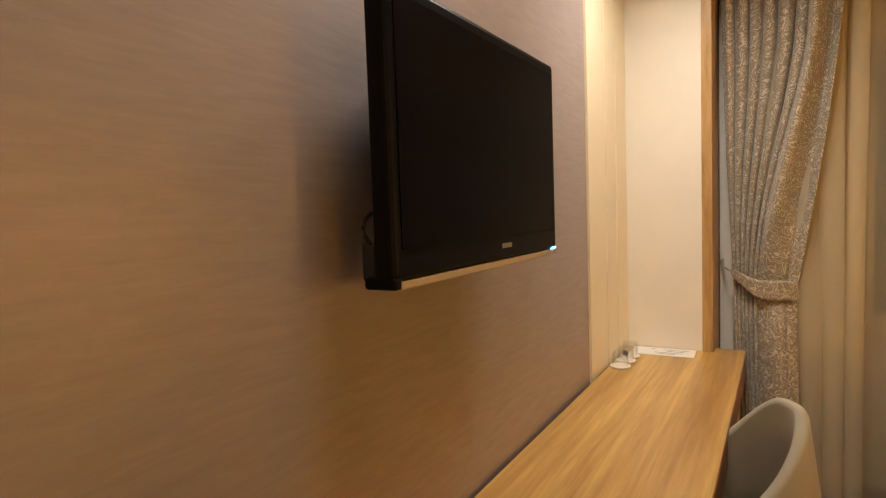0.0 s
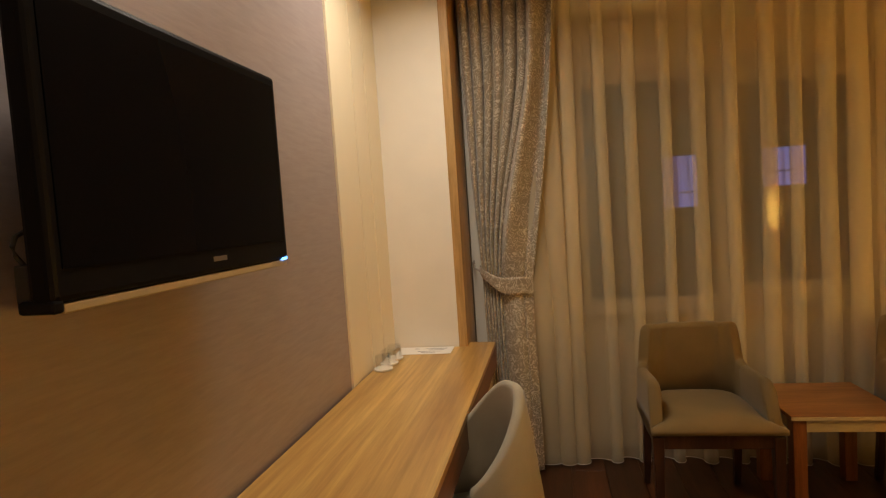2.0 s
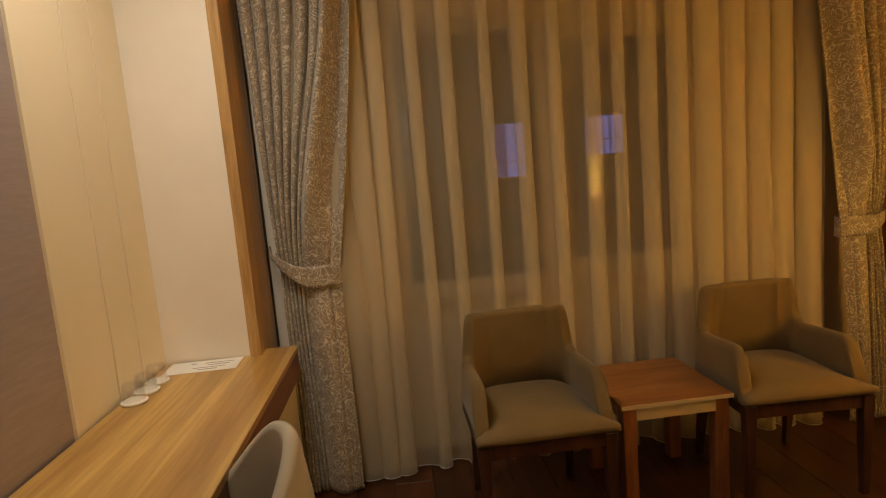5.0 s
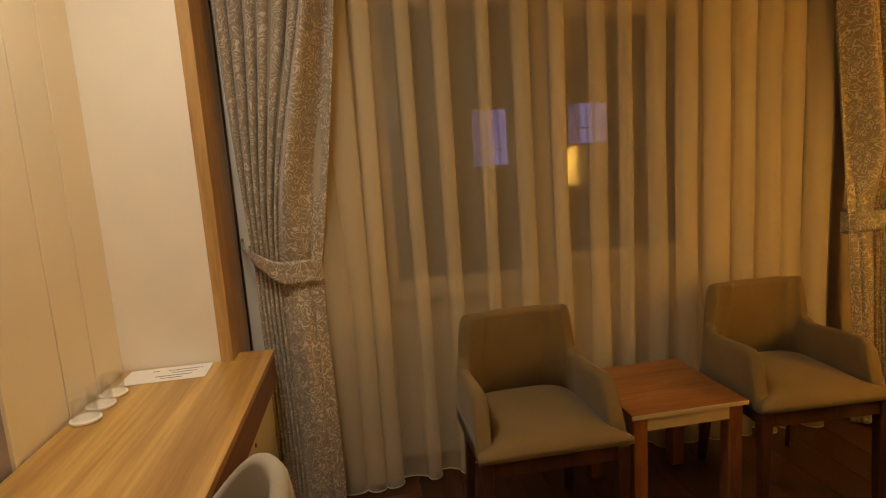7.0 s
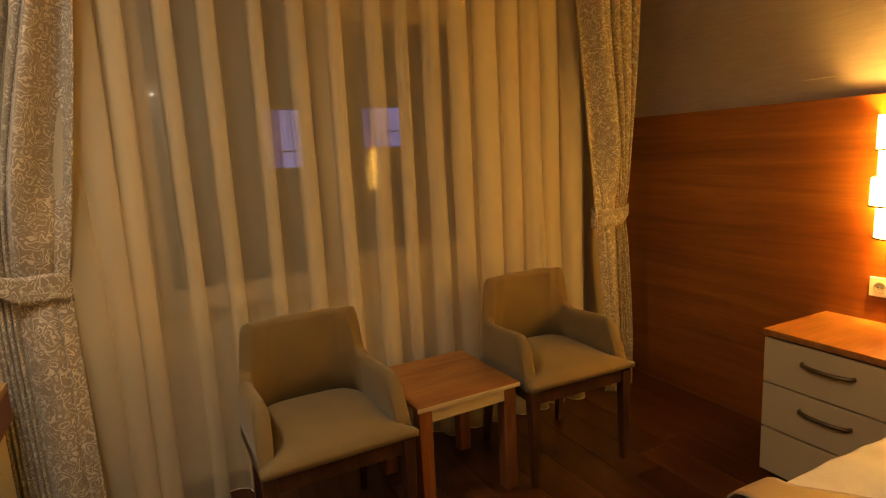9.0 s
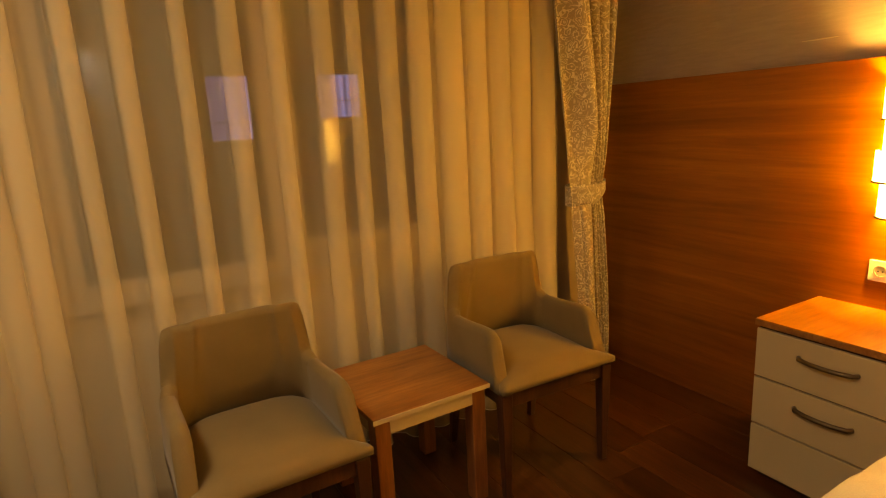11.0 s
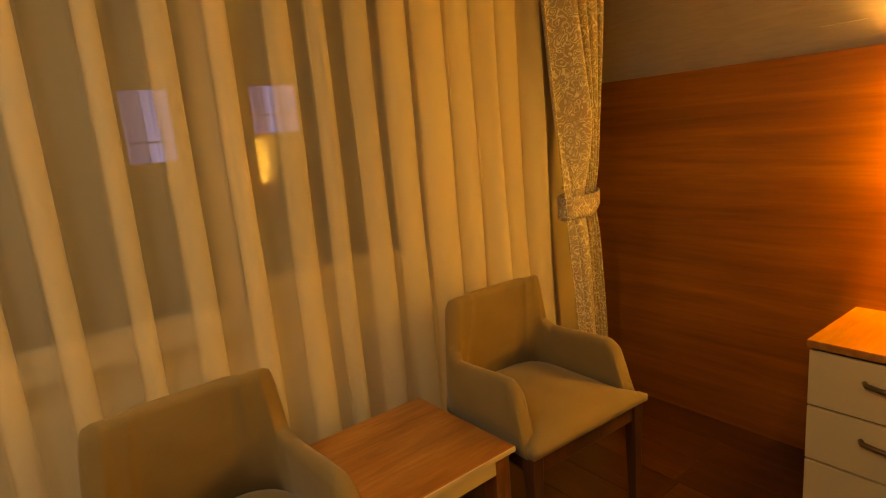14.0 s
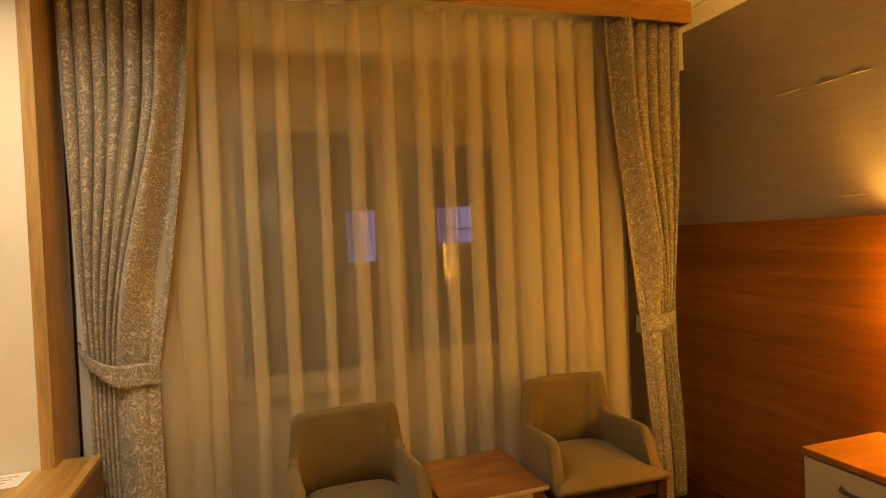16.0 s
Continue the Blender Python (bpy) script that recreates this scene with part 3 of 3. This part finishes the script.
# ---- chairs ----
def shell(path, top, bottom, depth, lean, rake=0.0):
    """An upholstered wall along a plan path: top(s) gives its height, with a rounded rim; leans outward with height."""
    bm = bmesh.new()
    n = len(path)
    rings = []
    for i, p in enumerate(path):
        a, b = Vector(path[max(i - 1, 0)]), Vector(path[min(i + 1, n - 1)])
        d = (b - a).normalized()
        out = Vector((d.y, -d.x))
        h = top(i / (n - 1))
        ring = []
        prof = [(0, bottom), (0, bottom + 0.35 * (h - bottom)), (0, h - depth * 0.5), (0.15, h - 0.14 * depth), (0.5, h), (0.85, h - 0.14 * depth), (1, h - depth * 0.5),
                (1, bottom + 0.35 * (h - bottom)), (1, bottom)]
        for k, z in prof:
            q = Vector(p) + out * (depth * (0.5 - k) + lean(i / (n - 1)) * (z - bottom))
            end = min(i, n - 1 - i)
            q.y += rake * (z - bottom) / (h - bottom + 0.001) * max(0, 1 - end / 12)
            ring.append(bm.verts.new((q.x, q.y, z)))
        rings.append(ring)
    for a, b in zip(rings, rings[1:]):
        for i in range(len(a)):
            j = (i + 1) % len(a)
            bm.faces.new((a[i], a[j], b[j], b[i]))
    bm.faces.new(rings[0]), bm.faces.new(rings[-1])
    return bm


def u_path(half, y0, y1, r, steps=9):
    """A U in plan, open to the front (-y), from the front of one arm round the back to the other."""
    pts = [(-half, y0 + (y1 - r - y0) * i / 10) for i in range(10)]
    pts += [(-half + r - r * math.cos(a), y1 - r + r * math.sin(a)) for a in [math.pi / 2 * i / steps for i in range(steps + 1)]]
    pts += [(-half + r + (2 * half - 2 * r) * i / 10, y1) for i in range(1, 10)]
    left_half = pts[:10 + steps + 1]
    pts += [(-x, y) for x, y in reversed(left_half)]
    return pts


def cushion(half, y0, y1, z0, z1, dome, back_half, r=0.0):
    """A domed seat pad; r rounds its rear corners in plan."""
    def where(u, v):
        a, b = 2 * u - 1, v
        k = max(0, y0 + (y1 - y0) * b - (y1 - r))
        h = back_half + (half - back_half) * (1 - smooth(0.03, 0.2, b))
        h -= r - math.sqrt(max(0, r * r - k * k))
        e = (1 - abs(a) ** 6) * (1 - abs(2 * b - 1) ** 8)
        return a * h, y0 + (y1 - y0) * b, z1 - 0.035 * (1 - e) + dome * (1 - a * a) * (1 - (2 * b - 1) ** 2)
    bm = grid(22, 18, where)
    edge = [e for e in bm.edges if e.is_boundary]
    r = bmesh.ops.extrude_edge_only(bm, edges=edge)
    for v in [g for g in r["geom"] if isinstance(g, bmesh.types.BMVert)]:
        v.co.z = z0
    bmesh.ops.contextual_create(bm, geom=[e for e in bm.edges if e.is_boundary])
    return bm


def armchair():
    ch = thing("armchair", (0, 0, 0), "beige upholstered armchair with dark wooden legs by the sheer curtain", "armchair", "armchairs by the window")
    path = u_path(0.256, 0.035, 0.55, 0.15, 40)
    length = [0.0]
    for a, b in zip(path, path[1:]):
        length.append(length[-1] + (Vector(b) - Vector(a)).length)
    total = length[-1]

    def top(s):
        d = length[round(s * (len(path) - 1))]
        d = min(d, total - d)
        front = 0.53 + 0.153 * math.sqrt(max(0, 1 - (1 - min(1, d / 0.075)) ** 2))
        arm = front - 0.014 * smooth(0.1, 0.35, d) + 0.025 * smooth(0.37, 0.425, d)
        return arm + 0.186 * smooth(0.418, 0.444, d) + 0.004 * smooth(0.46, 0.62, d)

    def lean(s):
        d = length[round(s * (len(path) - 1))]
        d = min(d, total - d)
        return 0.05 + 0.13 * smooth(0.42, 0.52, d)
    part("backrest", shell(path, top, 0.455, 0.055, lean, 0.035), M_UPHOL, ch, "curved upholstered back and arms", smooth=True)
    part("seat", cushion(0.287, 0.0, 0.532, 0.466, 0.525, 0.02, 0.242, 0.145), M_UPHOL, ch, smooth=True)
    part("seat_frame", block((-0.265, 0.265, 0.025, 0.06, 0.395, 0.465), (-0.265, -0.235, 0.061, 0.43, 0.395, 0.454), (0.235, 0.265, 0.061, 0.43, 0.395, 0.454), (-0.20, 0.20, 0.50, 0.53, 0.395, 0.454), bevel=0.003), M_WALNUT, ch)
    for x, y, lx, ly in ((-0.255, 0.04, 0, 0), (0.255, 0.04, 0, 0), (-0.22, 0.465, -0.01, 0.06), (0.22, 0.465, 0.01, 0.06)):
        part("leg", taper(x, y, 0, 0.453, 0.03, 0.05, (lx, ly)), M_WALNUT, ch)
    return ch


chair = armchair()
chair.matrix_basis = pose(1.605, 2.665, 0, 0, 0, 1.5)
copy_thing(chair, pose(2.742, 2.742, 0, 0, 0, -1.5))


def tub_chair():
    ch = thing("desk_chair", (0.63, 1.96, 0), "grey-beige upholstered tub chair pushed up to the desk", "chair", turn=-63)
    path = [(0.215 * math.sin(a), 0.215 * math.cos(a)) for a in [radians(-118 + 236 * i / 50) for i in range(51)]]

    def top(s):
        a = abs(-118 + 236 * s)
        return 0.60 + 0.31 * (1 - smooth(15, 150, a))

    def lean(s):
        return 0.13
    part("backrest", shell(path, top, 0.42, 0.04, lean), M_UPHOL_G, ch, "rounded upholstered back", smooth=True)
    part("seat", cushion(0.215, -0.23, 0.205, 0.415, 0.475, 0.015, 0.195, 0.17), M_UPHOL_G, ch, smooth=True)
    part("seat_frame", block((-0.19, 0.19, -0.19, 0.18, 0.37, 0.414), bevel=0.01), M_WALNUT, ch)
    for x, y in ((-0.17, -0.17), (0.17, -0.17), (-0.17, 0.16), (0.17, 0.16)):
        part("leg", taper(x, y, 0, 0.372, 0.028, 0.045, (0.02 * (1 if x > 0 else -1), 0.03 * (1 if y > 0 else -1))), M_WALNUT, ch)
    return ch


tub_chair()

# ---- side table ----
st = thing("side_table", (2.193, 2.81, 0), "square cherry side table with cream edges between the armchairs", "table", turn=1.5)
part("tabletop", block((-0.246, 0.246, 0, 0.50, 0.482, 0.502), bevel=0.002), M_CHERRY_TOP, st)
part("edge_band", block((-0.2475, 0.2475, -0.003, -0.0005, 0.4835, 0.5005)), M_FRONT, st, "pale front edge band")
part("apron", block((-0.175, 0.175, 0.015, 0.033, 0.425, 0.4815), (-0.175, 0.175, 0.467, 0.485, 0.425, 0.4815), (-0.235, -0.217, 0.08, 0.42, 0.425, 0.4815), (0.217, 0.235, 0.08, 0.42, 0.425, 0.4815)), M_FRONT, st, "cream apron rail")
for x in (-0.205, 0.205):
    for y in (0.045, 0.455):
        part("leg", taper(x, y, 0, 0.4815, 0.06, 0.06), M_TLEG, st)

# ---- nightstand ----
ns = thing("nightstand", (0, 0, 0), "nightstand with three cream drawers and a cherry top", "nightstand")
part("body", block((3.418, 3.85, 1.83, 2.352, 0.03, 0.653), bevel=0.002), M_WALNUT, ns)
part("top", block((3.398, 3.851, 1.82, 2.362, 0.654, 0.681), bevel=0.002), M_CHERRY_TOP, ns)
part("side_panel", block((3.4185, 3.85, 1.823, 1.8295, 0.03, 0.6535)), M_TLEG, ns, "cherry side panel")
part("plinth", block((3.44, 3.84, 1.85, 2.33, 0.0, 0.0295)), M_WALNUT, ns)
for z0, z1, grip in ((0.446, 0.642, 1), (0.242, 0.438, 1), (0.035, 0.234, 0)):
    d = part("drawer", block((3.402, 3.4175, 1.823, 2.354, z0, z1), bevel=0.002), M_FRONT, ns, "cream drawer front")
    if grip:
        zc = z0 + 0.64 * (z1 - z0)
        part("handle", tube([(3.403, 2.19, zc), (3.384, 2.18, zc), (3.376, 2.14, zc - 0.002), (3.374, 2.09, zc - 0.003), (3.376, 2.04, zc - 0.002), (3.384, 2.0, zc), (3.403, 1.99, zc)], 0.009), M_METAL, d, "bronze bow handle", smooth=True)


# ---- wall lamps and sockets ----
def sconce(x, y):
    sc = thing("wall_lamp", (EAST - 0.0185, y, 0), "lit tiered amber fabric wall lamp on the cherry panelling", "wall lamp", "bedside wall lamps")

    def tier(r, z0, z1):
        bm = bmesh.new()
        n = 20
        rows = []
        for rr, z in ((r, z0), (r, z1), (r - 0.004, z1), (r - 0.004, z0)):
            rows.append([bm.verts.new((-0.005 - rr * 0.9 * math.sin(math.pi * i / n), rr * math.cos(math.pi * i / n), z)) for i in range(n + 1)])
        for k in range(4):
            a, b = rows[k], rows[(k + 1) % 4]
            for i in range(n):
                bm.faces.new((a[i], a[i + 1], b[i + 1], b[i]))
        return bm
    for r, z0, z1 in ((0.105, 1.055, 1.20), (0.128, 1.19, 1.305), (0.108, 1.30, 1.43), (0.118, 1.42, 1.56)):
        t = part("shade", tier(r, z0, z1), M_SHADE, sc, "glowing fabric tier", smooth=False)
        t.visible_shadow = True
        part("wire", tube([(-0.005 - (r + 0.003) * 0.9 * math.sin(math.pi * i / 24), (r + 0.003) * math.cos(math.pi * i / 24), z0) for i in range(25)], 0.0042, 6), M_WIRE, t)
    part("backplate", block((-0.004, 0.0, -0.05, 0.05, 1.15, 1.45)), M_CHROME, sc)


for sx, sy in SCONCES:
    sconce(sx, sy)

plate = thing("socket_plate", (EAST - 0.0185, 2.06, 0.835), "white three-gang socket and switch plate on the panelling", "socket")
part("frame", block((-0.011, 0.0, -0.125, 0.125, -0.042, 0.042), bevel=0.003), M_PLASTIC, plate)
sk = part("socket", lathe([(0.024, 0.0), (0.024, 0.0025), (0.019, 0.0025), (0.019, 0.0006)], 24), M_RING, plate, "round socket well, coloured grey for the shade inside")
sk.matrix_local = pose(-0.0115, 0.082, 0, 0, -90, 0)
for y in (-0.008, 0.008):
    part("pin_hole", lathe([(0.003, 0), (0.003, 0.001)], 10), M_DARK, sk).matrix_local = pose(0, y, 0.0005)
for y in (0.0, -0.082):
    part("rocker", block((-0.016, -0.0112, y - 0.03, y + 0.03, -0.03, 0.03), bevel=0.002), M_PLASTIC, plate)


# ---- bed ----
bed = thing("bed", (0, 0, 0), "wide bed with its head against the cherry panelling", "bed")
part("base", block((1.90, 3.84, -0.58, 1.70, 0.04, 0.28), bevel=0.01), M_WALNUT, bed)
part("mattress", block((1.86, 3.845, -0.6, 1.72, 0.281, 0.525), bevel=0.04, segments=4), M_SHEET, bed)
for x in (2.0, 3.75):
    for y in (-0.45, 1.55):
        part("foot", taper(x, y, 0, 0.039, 0.05, 0.05), M_WALNUT, bed)


def cover(x0, x1, lift, drop, seed, wave, skew=(0, 0)):
    """Bedding laid over the mattress across its width, hanging down both long sides."""
    half, yc, r = 1.19 + lift, 0.56, 0.05

    def where(u, v):
        x = x0 + (x1 - x0) * u
        run = 2 * (half - r) + math.pi * r + 2 * drop
        d = v * run
        mid = run / 2
        s = d - mid
        sg = -1 if s < 0 else 1
        s = abs(s)
        if s < half - r:
            y, z = s, 0.0
        elif s < half - r + math.pi * r / 2:
            a = (s - half + r) / r
            y, z = half - r + r * math.sin(a), -r + r * math.cos(a)
        else:
            y, z = half, -r - (s - half + r - math.pi * r / 2)
        x += 0.8 * min(0.3, max(0, 1.70 - (yc + sg * y))) * (skew[0] + (skew[1] - skew[0]) * u)
        n = noise.noise(Vector((x * 2.6 + seed, sg * y * 3.0, seed))) * wave
        n += noise.noise(Vector((x * 9 + seed, sg * y * 2.2, seed + 4))) * wave * 0.45
        n += noise.noise(Vector((x * 5 + sg * y * 16 + seed, sg * y * 6, 3))) * wave * 0.35
        return x, yc + sg * (y + 0.5 * n * (1 if z < -r else 0)), 0.532 + lift + z + n
    return where


duvet = thing("duvet", (0, 0, 0), "white cotton bedcover with shallow creases", "bedding")
thick(part("cover", grid(60, 110, cover(2.50, 3.80, 0.012, 0.16, 2.0, 0.015, (1, 0))), M_SHEET, duvet, smooth=True), 0.006)
runner = thing("bed_runner", (0, 0, 0), "beige brocade bed runner with a tan satin border", "bedding")
thick(part("cloth", grid(30, 110, cover(1.84, 2.42, 0.022, 0.22, 5.0, 0.006, (0, 1))), M_RUNNER, runner, smooth=True), 0.006)
thick(part("border", grid(8, 110, cover(2.417, 2.56, 0.034, 0.22, 5.0, 0.006, (1, 1))), M_BAND, runner, "tan satin border", smooth=True), 0.006)

# ---- small things on the desk ----
for y in (2.725, 2.835, 2.935):
    co = thing("coaster", (0.068, y, 0.7705), "round white paper coaster on the desk", "coaster", "coasters")
    part("disc", lathe([(0.044, 0), (0.047, 0.003), (0.047, 0.009), (0.041, 0.012)], 32), M_PLASTIC, co)
    gl = thing("glass", (0.068, y, 0.7830), "clear upturned drinking glass on a coaster", "glass", "drinking glasses")
    part("wall", lathe([(0.039, 0.0), (0.037, 0.060), (0.032, 0.066), (0.0005, 0.066), (0.0005, 0.058), (0.030, 0.058), (0.0345, 0.054), (0.0365, 0.0), (0.039, 0.0)], 32, False), M_TUMBLER, gl, smooth=True)

pp = thing("paper_sheet", (0.235, 3.095, 0.7708), "white sheet of paper with handwriting on the desk", "paper", turn=2)
part("sheet", block((-0.19, 0.118, -0.075, 0.085, 0, 0.0012)), M_SHEETPAPER, pp)
for i, (x0, x1, y) in enumerate(((-0.10, -0.075, 0.045), (-0.04, 0.085, 0.04), (-0.02, 0.07, 0.012), (-0.075, 0.06, -0.02), (-0.05, 0.03, -0.045))):
    part("writing", block((x0, x1, y, y + 0.006, 0.00125, 0.0016)), M_INK, pp, "line of handwriting")

# ---- floor planks ----
floor = bpy.data.objects["floor"]
WIDTH, LENGTH = 0.193, 1.285
plank_mesh = mesh_of(block((0.0006, WIDTH - 0.0006, 0.0006, LENGTH - 0.0006, -0.011, 0.0), bevel=0.0012, segments=1), "plank", M_FLOOR)
rnd = random.Random(4)
x = 0.0
while x < 3.86:
    y = SOUTH - rnd.uniform(0, LENGTH)
    while y < NORTH:
        p = new("plank", plank_mesh)
        p.parent = floor
        p.location = (x, y, 0)
        y += LENGTH
    x += WIDTH
